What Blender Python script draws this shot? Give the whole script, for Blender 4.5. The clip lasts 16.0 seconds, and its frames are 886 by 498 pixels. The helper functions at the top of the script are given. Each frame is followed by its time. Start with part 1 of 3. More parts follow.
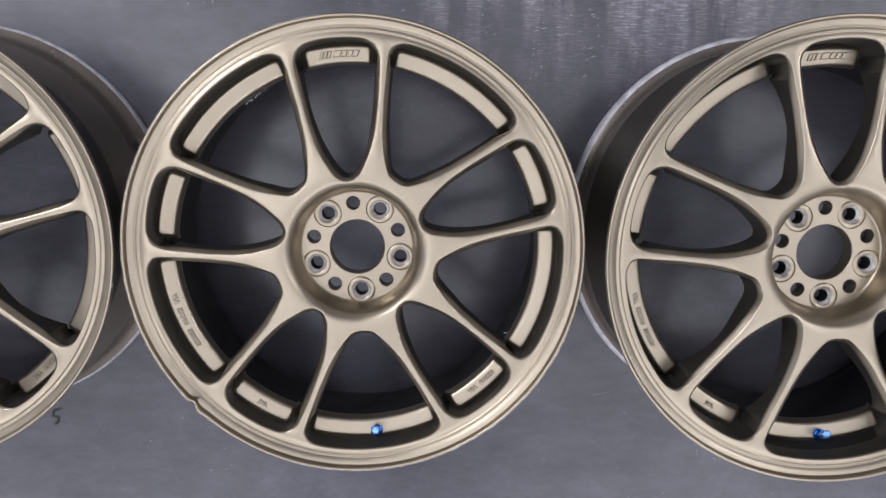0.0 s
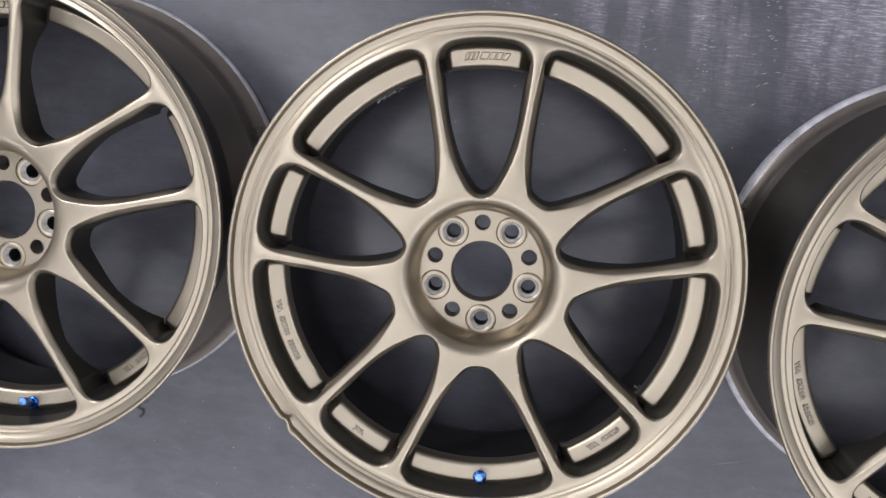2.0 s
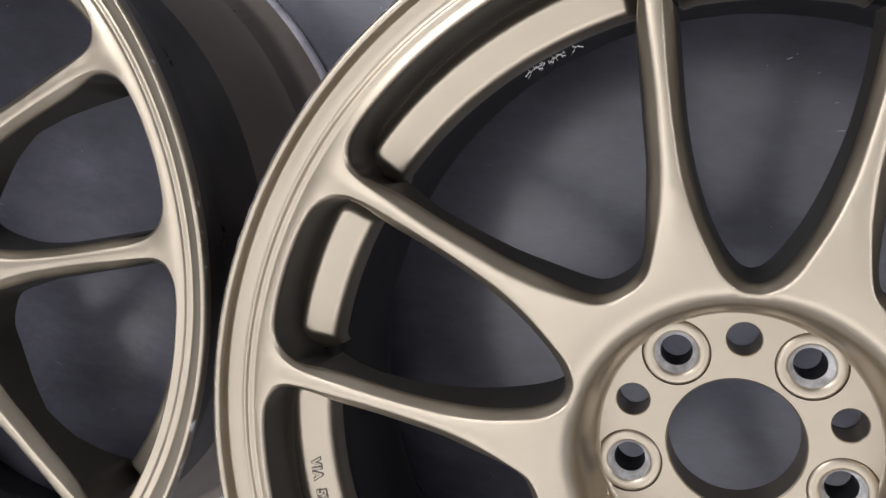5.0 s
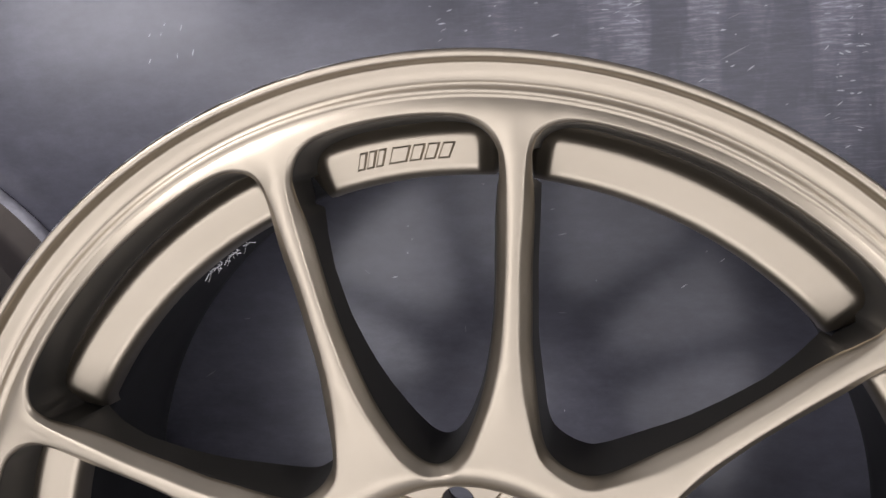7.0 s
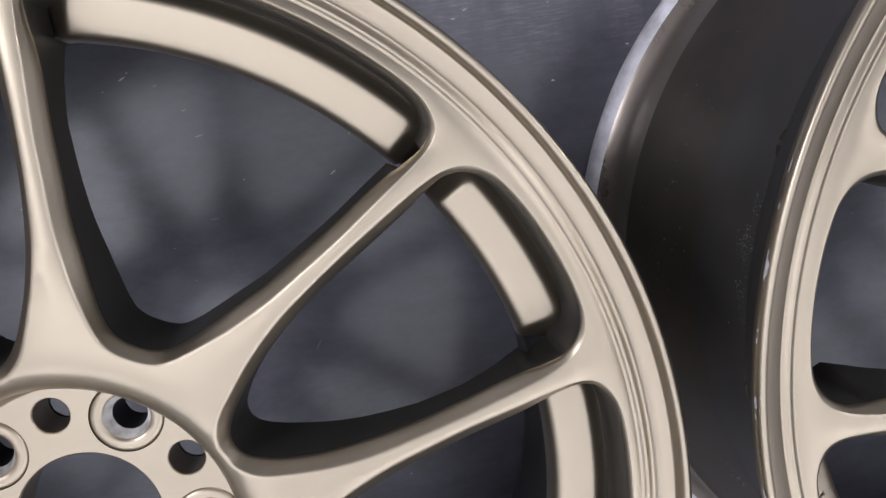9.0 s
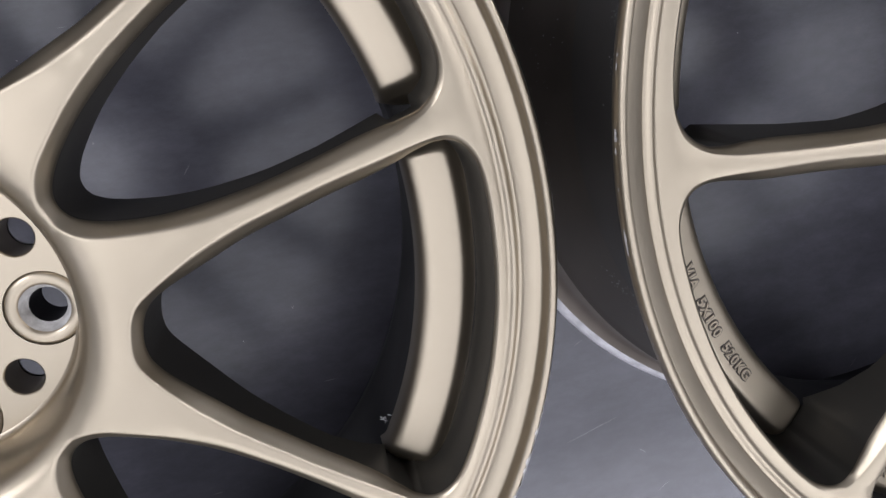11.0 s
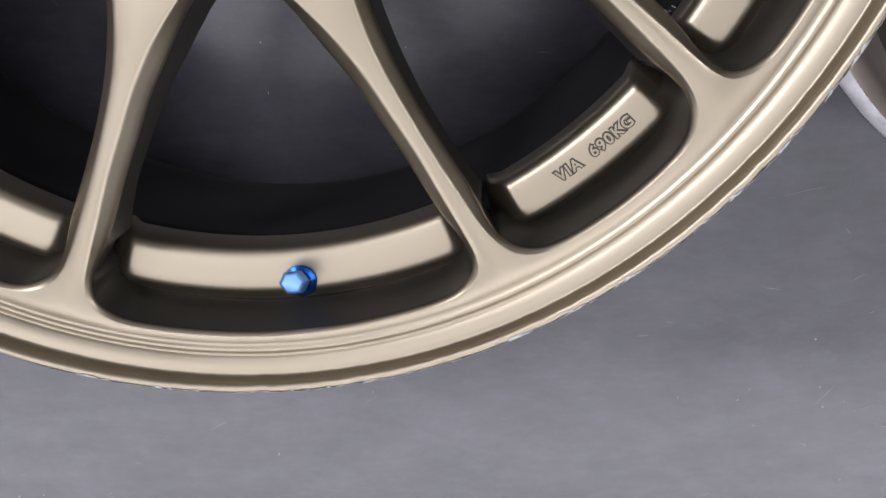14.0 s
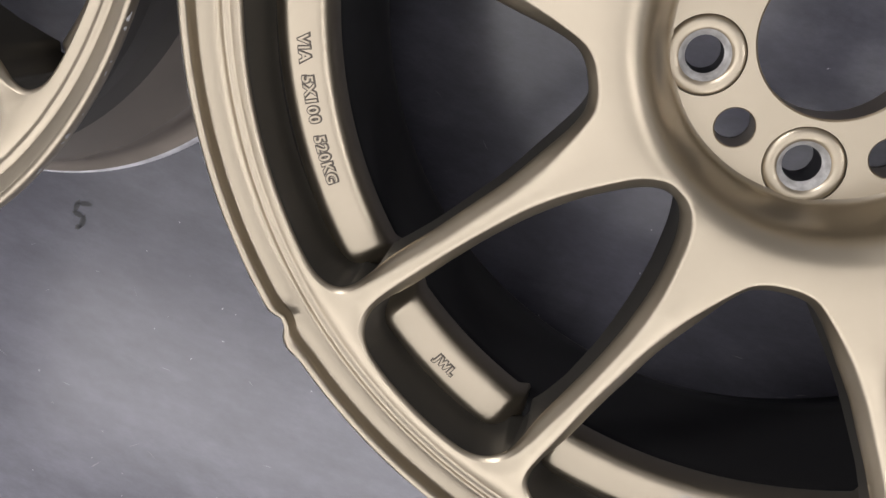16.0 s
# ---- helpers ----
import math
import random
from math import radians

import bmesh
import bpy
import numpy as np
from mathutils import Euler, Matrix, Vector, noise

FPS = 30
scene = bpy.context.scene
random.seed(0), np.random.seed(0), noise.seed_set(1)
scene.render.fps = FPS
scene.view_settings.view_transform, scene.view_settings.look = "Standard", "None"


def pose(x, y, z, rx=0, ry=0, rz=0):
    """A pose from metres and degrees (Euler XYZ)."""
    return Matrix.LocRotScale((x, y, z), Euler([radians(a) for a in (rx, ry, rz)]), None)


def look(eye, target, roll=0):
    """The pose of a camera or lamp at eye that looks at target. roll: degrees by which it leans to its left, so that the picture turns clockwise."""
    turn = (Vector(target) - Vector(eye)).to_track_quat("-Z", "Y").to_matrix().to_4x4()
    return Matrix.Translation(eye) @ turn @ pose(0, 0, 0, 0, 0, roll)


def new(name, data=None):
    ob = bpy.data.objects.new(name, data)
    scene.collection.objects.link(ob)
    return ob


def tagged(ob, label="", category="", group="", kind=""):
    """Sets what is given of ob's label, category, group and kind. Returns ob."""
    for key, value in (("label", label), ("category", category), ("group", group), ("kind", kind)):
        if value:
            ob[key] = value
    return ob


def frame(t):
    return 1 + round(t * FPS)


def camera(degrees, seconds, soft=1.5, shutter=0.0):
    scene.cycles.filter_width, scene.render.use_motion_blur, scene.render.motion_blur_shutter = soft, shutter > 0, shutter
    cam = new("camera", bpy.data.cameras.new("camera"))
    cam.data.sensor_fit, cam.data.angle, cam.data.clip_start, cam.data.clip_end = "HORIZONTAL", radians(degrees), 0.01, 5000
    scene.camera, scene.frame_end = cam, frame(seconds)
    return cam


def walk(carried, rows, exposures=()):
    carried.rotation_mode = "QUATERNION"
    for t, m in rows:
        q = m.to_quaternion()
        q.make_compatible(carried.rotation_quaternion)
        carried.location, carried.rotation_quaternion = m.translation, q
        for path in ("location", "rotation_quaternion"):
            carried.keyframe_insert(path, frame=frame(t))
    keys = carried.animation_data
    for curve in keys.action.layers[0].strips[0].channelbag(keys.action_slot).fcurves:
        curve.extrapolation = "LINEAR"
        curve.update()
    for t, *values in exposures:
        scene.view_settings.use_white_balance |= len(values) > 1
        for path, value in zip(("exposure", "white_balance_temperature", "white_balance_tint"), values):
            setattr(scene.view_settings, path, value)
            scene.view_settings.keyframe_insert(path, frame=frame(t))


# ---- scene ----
from mathutils.geometry import delaunay_2d_cdt

cam = camera(57.53, 16.0)
walk(cam, [
    (0.0, pose(0.0739, 0.1504, 1.0708, -9.59, -1.17, 1.54)),
    (0.5, pose(0.0270, 0.1401, 1.0831, -9.15, -1.96, 1.78)),
    (1.0, pose(0.0241, 0.1355, 1.0846, -8.56, -1.28, 2.53)),
    (1.5, pose(0.0275, 0.1397, 1.0715, -8.77, 0.80, 4.22)),
    (2.0, pose(0.0264, 0.1497, 0.9737, -8.74, 5.93, 6.79)),
    (2.5, pose(-0.0313, 0.1332, 0.7328, -10.23, 14.15, 10.65)),
    (3.0, pose(-0.0759, 0.0944, 0.5979, -10.58, 17.41, 12.94)),
    (5.5, pose(-0.0325, 0.1637, 0.5501, -7.29, 16.81, 5.37)),
    (6.0, pose(-0.0162, 0.1989, 0.5372, -9.08, 14.08, 2.31)),
    (6.5, pose(0.0244, 0.2079, 0.5255, -7.88, 13.40, -0.40)),
    (7.0, pose(0.0497, 0.2121, 0.5255, -7.56, 8.90, -2.46)),
    (7.5, pose(0.0767, 0.2072, 0.5299, -7.39, 4.12, -4.41)),
    (8.0, pose(0.1117, 0.1921, 0.5267, -7.90, 1.16, -6.66)),
    (8.5, pose(0.1323, 0.1699, 0.5159, -8.29, -2.20, -7.84)),
    (9.0, pose(0.1465, 0.1523, 0.5085, -9.81, -5.32, -9.19)),
    (9.5, pose(0.1616, 0.1216, 0.5052, -11.40, -7.37, -9.69)),
    (12.0, pose(0.1613, 0.0187, 0.5032, -17.75, -11.83, -8.44)),
    (12.5, pose(0.1464, -0.0281, 0.4950, -19.70, -10.98, -7.17)),
    (13.0, pose(0.1460, -0.0350, 0.4901, -21.34, -9.11, -4.48)),
    (13.5, pose(0.1177, -0.0555, 0.4900, -22.61, -5.88, -1.40)),
    (14.0, pose(0.0749, -0.0637, 0.4936, -23.36, -1.04, 1.95)),
    (14.5, pose(0.0409, -0.0617, 0.4916, -23.21, 4.46, 5.44)),
    (15.0, pose(0.0023, -0.0626, 0.4995, -20.13, 7.53, 9.71)),
    (15.5, pose(-0.0474, -0.0271, 0.4927, -22.23, 10.45, 13.91)),
    (16.0, pose(-0.0732, 0.0058, 0.5074, -19.31, 14.13, 15.15)),
], exposures=[(0.0, 0.15, 6320, 10), (3.0, 0.26, 6400, 8), (5.5, 0.32, 6450, 9), (7.5, 0.34, 6450, 12), (9.5, 0.32, 6250, 10), (12.0, 0.21, 6300, 9), (13.5, 0.10, 6350, 9), (14.5, 0.32, 6650, 9), (16.0, 0.42, 6750, 8)])

# ---- world and light ----
world = bpy.data.worlds.new("world")
scene.world = world
world.use_nodes = True
world.node_tree.nodes["Background"].inputs[0].default_value = (0.55, 0.6, 0.7, 1)
world.node_tree.nodes["Background"].inputs[1].default_value = 0.04


def area_lamp(name, m, sx, sy, watts, color):
    data = bpy.data.lights.new(name, "AREA")
    data.shape, data.size, data.size_y, data.energy, data.color = "RECTANGLE", sx, sy, watts, color
    ob = new(name, data)
    ob.matrix_world = m
    return ob


area_lamp("unseen_ceiling_light", look((0.3, -2.4, 2.5), (0.3, -2.3, 0)), 5.2, 1.0, 58, (0.95, 0.94, 1.0))
# unseen ceiling lights; those at (0.15, -0.3) and (1.95, 0.2) are added fill
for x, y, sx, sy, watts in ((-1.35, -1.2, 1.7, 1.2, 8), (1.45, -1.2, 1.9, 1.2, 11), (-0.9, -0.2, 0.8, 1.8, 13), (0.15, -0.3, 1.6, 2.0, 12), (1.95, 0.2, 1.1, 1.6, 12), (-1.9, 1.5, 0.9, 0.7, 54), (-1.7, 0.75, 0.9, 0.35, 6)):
    area_lamp("unseen_ceiling_light", look((x, y, 2.52), (x, y, 0)), sx, sy, watts, (0.95, 0.94, 1.0))
# added side lights out of view, brightening wheel flanks and inner floor
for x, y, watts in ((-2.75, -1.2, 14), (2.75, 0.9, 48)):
    area_lamp("side_fill_light", look((x, y, 2.56), (x * 0.8, y * 0.8, 0)), 0.3, 1.3, watts, (0.95, 0.94, 1.0))

# ---- materials ----
def material(name, base, rough, metal=0.0, spec=0.5):
    m = bpy.data.materials.new(name)
    m.use_nodes = True
    b = m.node_tree.nodes["Principled BSDF"]
    b.inputs["Base Color"].default_value = (*base, 1)
    b.inputs["Roughness"].default_value = rough
    b.inputs["Metallic"].default_value = metal
    b.inputs["Specular IOR Level"].default_value = spec
    return m


def node(m, kind, **values):
    n = m.node_tree.nodes.new(kind)
    for k, v in values.items():
        n.inputs[k].default_value = v
    return n


def link(m, a, b):
    m.node_tree.links.new(a, b)


def coords(m):
    return m.node_tree.nodes.new("ShaderNodeTexCoord").outputs["Object"]


def ramp(m, source, stops):
    r = m.node_tree.nodes.new("ShaderNodeValToRGB")
    e = r.color_ramp.elements
    while len(e) < len(stops):
        e.new(0.5)
    for el, (p, c) in zip(e, stops):
        el.position = p
        el.color = (*c, 1) if len(c) == 3 else c
    link(m, source, r.inputs[0])
    return r.outputs[0]


def bsdf(m):
    return m.node_tree.nodes["Principled BSDF"]


def bump(m, height, strength, distance):
    b = node(m, "ShaderNodeBump", Strength=strength, Distance=distance)
    link(m, height, b.inputs["Height"])
    link(m, b.outputs[0], bsdf(m).inputs["Normal"])


def paint_material(name, dark, light, rough_low, rough_high, metal):
    """Metallic wheel paint: fine flake, soft cloudy tone and a little handling dirt."""
    m = material(name, light, rough_low, metal)
    co = coords(m)
    flake = node(m, "ShaderNodeTexNoise", Scale=2600.0, Detail=2.0)
    cloud = node(m, "ShaderNodeTexNoise", Scale=9.0, Detail=5.0, Roughness=0.6)
    for n in (flake, cloud):
        link(m, co, n.inputs["Vector"])
    tone = ramp(m, cloud.outputs[0], [(0.3, dark), (0.7, light)])
    link(m, tone, bsdf(m).inputs["Base Color"])
    low, high = (rough_low,) * 3, (rough_high,) * 3
    link(m, ramp(m, cloud.outputs[0], [(0.35, low), (0.75, high)]), bsdf(m).inputs["Roughness"])
    bump(m, flake.outputs[0], 0.025, 0.0003)
    return m


BRONZE = paint_material("bronze_paint", (0.338, 0.291, 0.222), (0.392, 0.339, 0.263), 0.34, 0.42, 0.96)
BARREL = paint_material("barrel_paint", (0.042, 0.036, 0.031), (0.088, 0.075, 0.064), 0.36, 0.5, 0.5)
PALE_BARREL = paint_material("pale_barrel_paint", (0.16, 0.138, 0.118), (0.225, 0.195, 0.168), 0.36, 0.47, 0.65)
ALLOY = paint_material("bare_alloy", (0.44, 0.43, 0.45), (0.78, 0.76, 0.80), 0.4, 0.6, 0.2)
RASH = paint_material("kerbed_alloy", (0.34, 0.33, 0.33), (0.60, 0.585, 0.58), 0.45, 0.65, 0.25)
RASH.node_tree.nodes["Noise Texture.001"].inputs["Scale"].default_value = 240.0
ALLOY.node_tree.nodes["Noise Texture.001"].inputs["Scale"].default_value = 70.0
# bronze paint darkened to stand for shade on window walls and the back
SHADED_BRONZE = paint_material("shaded_bronze_paint", (0.040, 0.037, 0.032), (0.064, 0.059, 0.051), 0.40, 0.52, 0.5)
# the upright well wall has its shade put into this dark colour
WELL = paint_material("well_shade", (0.03, 0.028, 0.026), (0.06, 0.055, 0.05), 0.4, 0.55, 0.2)
BEAD = paint_material("bead_seat_paint", (0.21, 0.18, 0.152), (0.30, 0.258, 0.222), 0.26, 0.36, 0.8)
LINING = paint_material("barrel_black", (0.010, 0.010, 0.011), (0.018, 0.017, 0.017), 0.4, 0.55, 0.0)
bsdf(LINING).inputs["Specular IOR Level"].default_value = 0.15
SEAT = paint_material("worn_seat", (0.34, 0.325, 0.31), (0.78, 0.77, 0.76), 0.42, 0.62, 0.3)
SEAT.node_tree.nodes["Noise Texture.001"].inputs["Scale"].default_value = 160.0
DIRT_AND_SHADE = material("brown_dirt_and_shade", (0.075, 0.062, 0.05), 0.7)
BLUE = material("blue_anodised", (0.02, 0.13, 0.5), 0.2, 0.9)
CAP_BLUE = material("pale_blue_cap", (0.18, 0.36, 0.77), 0.34, 0.8)
GREEN = material("green_tape", (0.09, 0.27, 0.19), 0.5)
FIBRE = material("pale_fibre", (0.55, 0.55, 0.55), 0.7)
INK = material("black_ink", (0.006, 0.006, 0.008), 0.5)
FAINT = material("faint_scratch", (0.16, 0.16, 0.17), 0.5)
SCRATCH = material("scratch", (0.34, 0.34, 0.36), 0.6)


def sheet_material():
    """Charcoal sheet with a soft sheen, faint smears and pale dust."""
    m = material("charcoal_sheet", (0.03, 0.031, 0.036), 0.35, spec=0.5)
    co = coords(m)
    smear = node(m, "ShaderNodeTexNoise", Scale=3.0, Detail=6.0, Roughness=0.65, Distortion=0.6)
    grain = node(m, "ShaderNodeTexNoise", Scale=260.0, Detail=3.0)
    dust = node(m, "ShaderNodeTexNoise", Scale=420.0, Detail=4.0, Roughness=0.7)
    for n in (smear, grain, dust):
        link(m, co, n.inputs["Vector"])
    specks = ramp(m, dust.outputs[0], [(0.70, (0, 0, 0)), (0.80, (1, 1, 1))])
    tone = ramp(m, smear.outputs[0], [(0.3, (0.061, 0.060, 0.073)), (0.75, (0.107, 0.105, 0.126))])
    # broad smudges wiped over the sheet, darker and paler
    smudge = node(m, "ShaderNodeTexNoise", Scale=19.0, Detail=10.0, Roughness=0.78)
    stretch = m.node_tree.nodes.new("ShaderNodeMapping")
    stretch.inputs["Scale"].default_value = (0.7, 1.5, 1.0)
    link(m, co, stretch.inputs["Vector"])
    link(m, stretch.outputs[0], smudge.inputs["Vector"])
    wiped = ramp(m, smudge.outputs[0], [(0.32, (0.74, 0.75, 0.74)), (0.50, (0.97, 0.97, 0.97)), (0.70, (1.28, 1.28, 1.26))])
    tinted = m.node_tree.nodes.new("ShaderNodeMix")
    tinted.data_type, tinted.blend_type = "RGBA", "MULTIPLY"
    tinted.inputs["Factor"].default_value = 1.0
    link(m, tone, tinted.inputs["A"])
    link(m, wiped, tinted.inputs["B"])
    tone = tinted.outputs["Result"]
    mix = m.node_tree.nodes.new("ShaderNodeMix")
    mix.data_type = "RGBA"
    scaled = node(m, "ShaderNodeMath")
    scaled.operation = "MULTIPLY"
    link(m, specks, scaled.inputs[0])
    scaled.inputs[1].default_value = 0.5
    link(m, scaled.outputs[0], mix.inputs["Factor"])
    link(m, tone, mix.inputs["A"])
    mix.inputs["B"].default_value = (0.2, 0.2, 0.21, 1)
    # a pale scuffed patch at the back of the sheet
    place = m.node_tree.nodes.new("ShaderNodeMapping")
    place.inputs["Scale"].default_value = (26.0, 5.0, 1.0)
    link(m, co, place.inputs["Vector"])
    haze = node(m, "ShaderNodeTexNoise", Scale=1.0, Detail=4.0, Roughness=0.6)
    link(m, place.outputs[0], haze.inputs["Vector"])
    thin = m.node_tree.nodes.new("ShaderNodeMapping")
    thin.inputs["Scale"].default_value = (55.0, 520.0, 1.0)
    thin.inputs["Rotation"].default_value = (0.0, 0.0, -0.14)
    link(m, co, thin.inputs["Vector"])
    scores = node(m, "ShaderNodeTexNoise", Scale=1.0, Detail=5.0, Roughness=0.75)
    link(m, thin.outputs[0], scores.inputs["Vector"])
    lines = ramp(m, scores.outputs[0], [(0.48, (0.2, 0.2, 0.2)), (0.70, (1, 1, 1))])
    patch = m.node_tree.nodes.new("ShaderNodeMapping")
    patch.vector_type = "TEXTURE"
    patch.inputs["Location"].default_value = (0.29, 0.41, 0.0)
    patch.inputs["Scale"].default_value = (0.40, 0.26, 1.0)
    link(m, co, patch.inputs["Vector"])
    ball = m.node_tree.nodes.new("ShaderNodeTexGradient")
    ball.gradient_type = "SPHERICAL"
    link(m, patch.outputs[0], ball.inputs["Vector"])
    area = ramp(m, ball.outputs["Fac"], [(0.0, (0, 0, 0)), (0.5, (1, 1, 1))])
    worn = ramp(m, haze.outputs[0], [(0.44, (0.12, 0.12, 0.12)), (0.66, (1, 1, 1))])
    both = node(m, "ShaderNodeMath")
    both.operation = "MULTIPLY"
    link(m, area, both.inputs[0])
    link(m, worn, both.inputs[1])
    scraped = node(m, "ShaderNodeMath")
    scraped.operation = "MULTIPLY"
    link(m, both.outputs[0], scraped.inputs[0])
    link(m, lines, scraped.inputs[1])
    pale = m.node_tree.nodes.new("ShaderNodeMix")
    pale.data_type = "RGBA"
    link(m, scraped.outputs[0], pale.inputs["Factor"])
    link(m, mix.outputs["Result"], pale.inputs["A"])
    pale.inputs["B"].default_value = (0.60, 0.57, 0.64, 1)
    link(m, pale.outputs["Result"], bsdf(m).inputs["Base Color"])
    link(m, ramp(m, smear.outputs[0], [(0.3, (0.17,) * 3), (0.7, (0.25,) * 3)]), bsdf(m).inputs["Roughness"])
    bump(m, grain.outputs[0], 0.05, 0.0004)
    return m


SHEET = sheet_material()
WALL = material("wall_paint", (0.42, 0.42, 0.43), 0.8)
BOUNCE_FLOOR = paint_material("grey_bounce_floor", (0.24, 0.24, 0.24), (0.32, 0.32, 0.31), 0.7, 0.85, 0.0)
CEILING = material("ceiling_paint", (0.74, 0.74, 0.75), 0.9)


# ---- mesh helpers ----
def mesh_object(name, verts, faces, mat, parent=None, label="", smooth=True):
    me = bpy.data.meshes.new(name)
    me.from_pydata([tuple(v) for v in verts], [], faces)
    me.materials.append(mat)
    if smooth:
        me.shade_smooth()
    ob = new(name, me)
    if parent:
        ob.parent = parent
    if label:
        tagged(ob, label)
    return ob


def part(name, bm, mat, parent, label="", smooth=True):
    me = bpy.data.meshes.new(name)
    bmesh.ops.recalc_face_normals(bm, faces=bm.faces)
    bm.to_mesh(me)
    bm.free()
    me.materials.append(mat)
    if smooth:
        me.shade_smooth()
    ob = new(name, me)
    ob.parent = parent
    if label:
        tagged(ob, label)
    return ob


H = 0.217          # height of the wheel's front lip above the sheet


def polar(r, deg, depth):
    """A point of a wheel lying face up: radius, degrees clockwise from its top, depth below the front lip (mm, deg, mm)."""
    a = radians(deg)
    return Vector((r * math.sin(a) / 1000, r * math.cos(a) / 1000, H - depth / 1000))


def lathe(profile, n, shift=None, close=False):
    """Verts and faces of a profile [(r, depth)] in mm turned round the axis."""
    verts, faces = [], []
    k = len(profile)
    for i in range(n):
        deg = 360 * i / n
        for j, (r, d) in enumerate(profile):
            dr, dd = shift(deg, j, r, d) if shift else (0, 0)
            verts.append(polar(r + dr, deg, d + dd))
    for i in range(n):
        for j in range(k if close else k - 1):
            a, b = i * k + j, i * k + (j + 1) % k
            c, e = ((i + 1) % n) * k + (j + 1) % k, ((i + 1) % n) * k + j
            faces.append((a, e, c, b))
    return verts, faces


def spline(points, per):
    """Closed Catmull-Rom through the points, per samples a span."""
    out, n = [], len(points)
    for i in range(n):
        p0, p1, p2, p3 = (np.array(points[(i + o) % n]) for o in (-1, 0, 1, 2))
        for s in range(per):
            t = s / per
            out.append(0.5 * ((2 * p1) + (p2 - p0) * t + (2 * p0 - 5 * p1 + 4 * p2 - p3) * t * t + (3 * p1 - p0 - 3 * p2 + p3) * t ** 3))
    return np.array(out)


# ---- wheel face: windows between the spokes ----
# each row: wall edge (r, half angle), crest edge (r, half angle), chamfer drop, wall foot inset
NARROW = [
    (80.0, 0.0, 76.0, 0.0, 4.5, 2.0), (82.0, 4.0, 77.4, 5.0, 5.0, 2.0), (88.0, 7.3, 84.0, 9.6, 6.0, 2.0),
    (97.0, 9.8, 95.0, 12.2, 6.0, 2.0), (110, 11.8, 110, 14.2, 6.0, 2.0), (127, 12.8, 127, 15.0, 6.0, 2.0),
    (146, 13.0, 146, 14.7, 5.8, 2.0), (166, 12.6, 166, 14.2, 5.6, 2.0), (186, 12.1, 186, 13.6, 5.2, 2.0),
    (203, 12.0, 203, 13.0, 4.2, 2.5), (212.6, 11.6, 213.6, 12.2, 2.4, 3.0), (219.6, 10.2, 220.9, 10.8, 1.7, 3.2),
    (223.6, 8.2, 225.0, 8.5, 1.5, 3.0), (224.9, 5.5, 226.3, 5.5, 1.4, 2.6), (225.3, 2.8, 226.7, 2.8, 1.4, 2.6)]
NARROW_END = (225.4, 0.0, 226.8, 0.0, 1.4, 2.6)
WIDE = [
    (91.5, 0.0, 87.5, 0.0, 4.5, 2.0), (92.2, 3.5, 88.2, 4.0, 5.0, 2.0), (94.8, 6.8, 91.0, 7.6, 6.0, 2.0),
    (100.5, 9.4, 97.0, 10.6, 6.0, 2.0), (108, 11.4, 106, 13.6, 6.0, 2.0), (118, 13.4, 117, 16.2, 6.0, 2.0),
    (133, 15.8, 132, 18.2, 6.0, 2.0), (149, 17.2, 149, 19.4, 5.8, 2.0), (167, 18.4, 167, 20.3, 5.6, 2.0),
    (188, 19.3, 188, 20.8, 5.2, 2.0), (204, 20.2, 204, 21.1, 4.2, 2.5), (213.6, 20.5, 214.6, 21.1, 2.4, 3.0),
    (220.0, 19.9, 221.3, 20.4, 1.7, 3.2), (224.4, 18.2, 225.8, 18.5, 1.5, 3.0), (226.2, 15.7, 227.6, 15.8, 1.4, 2.6),
    (226.5, 10, 227.9, 10, 1.4, 2.6), (226.7, 4, 228.1, 4, 1.4, 2.6)]
WIDE_END = (226.7, 0.0, 228.1, 0.0, 1.4, 2.6)
FACE_DEPTH = [(72.5, 10.2), (74.5, 8.7), (77, 7.4), (80, 6.5), (84, 6.0), (89, 5.8), (95, 5.8), (115, 6.0), (150, 7.2), (190, 7.9), (215, 8.7), (224, 9.1), (228, 9.5), (229.5, 9.8), (231.5, 10.4), (235, 11.6)]


def face_depth(r):
    return float(np.interp(r, [a for a, _ in FACE_DEPTH], [b for _, b in FACE_DEPTH]))


def crown(gap, r):
    """Fall of the face towards the edge of a window, by the distance from that edge; none on the ring and at the bowl."""
    return 1.1 * max(0.0, 1.0 - gap / 11.0) ** 2 * min(1.0, max(0.35, (r - 85.0) / 40.0)) * min(1.0, max(0.0, (229.0 - r) / 14.0)) * min(1.0, max(0.0, (r - 73.0) / 3.0))


# thickness of the casting: deep at the hub, thin along the spokes, deep again where they join the barrel
FOOT_DEPTH = [(66, 62), (74, 47), (92, 45), (105, 42), (125, 35), (150, 28), (170, 26), (185, 30), (197, 38), (205, 46), (212, 46)]


def foot_depth(r, deep=0.0):
    return float(np.interp(r, [a for a, _ in FOOT_DEPTH], [b for _, b in FOOT_DEPTH])) + deep * min(1.0, max(0.0, (r - 150.0) / 50.0))


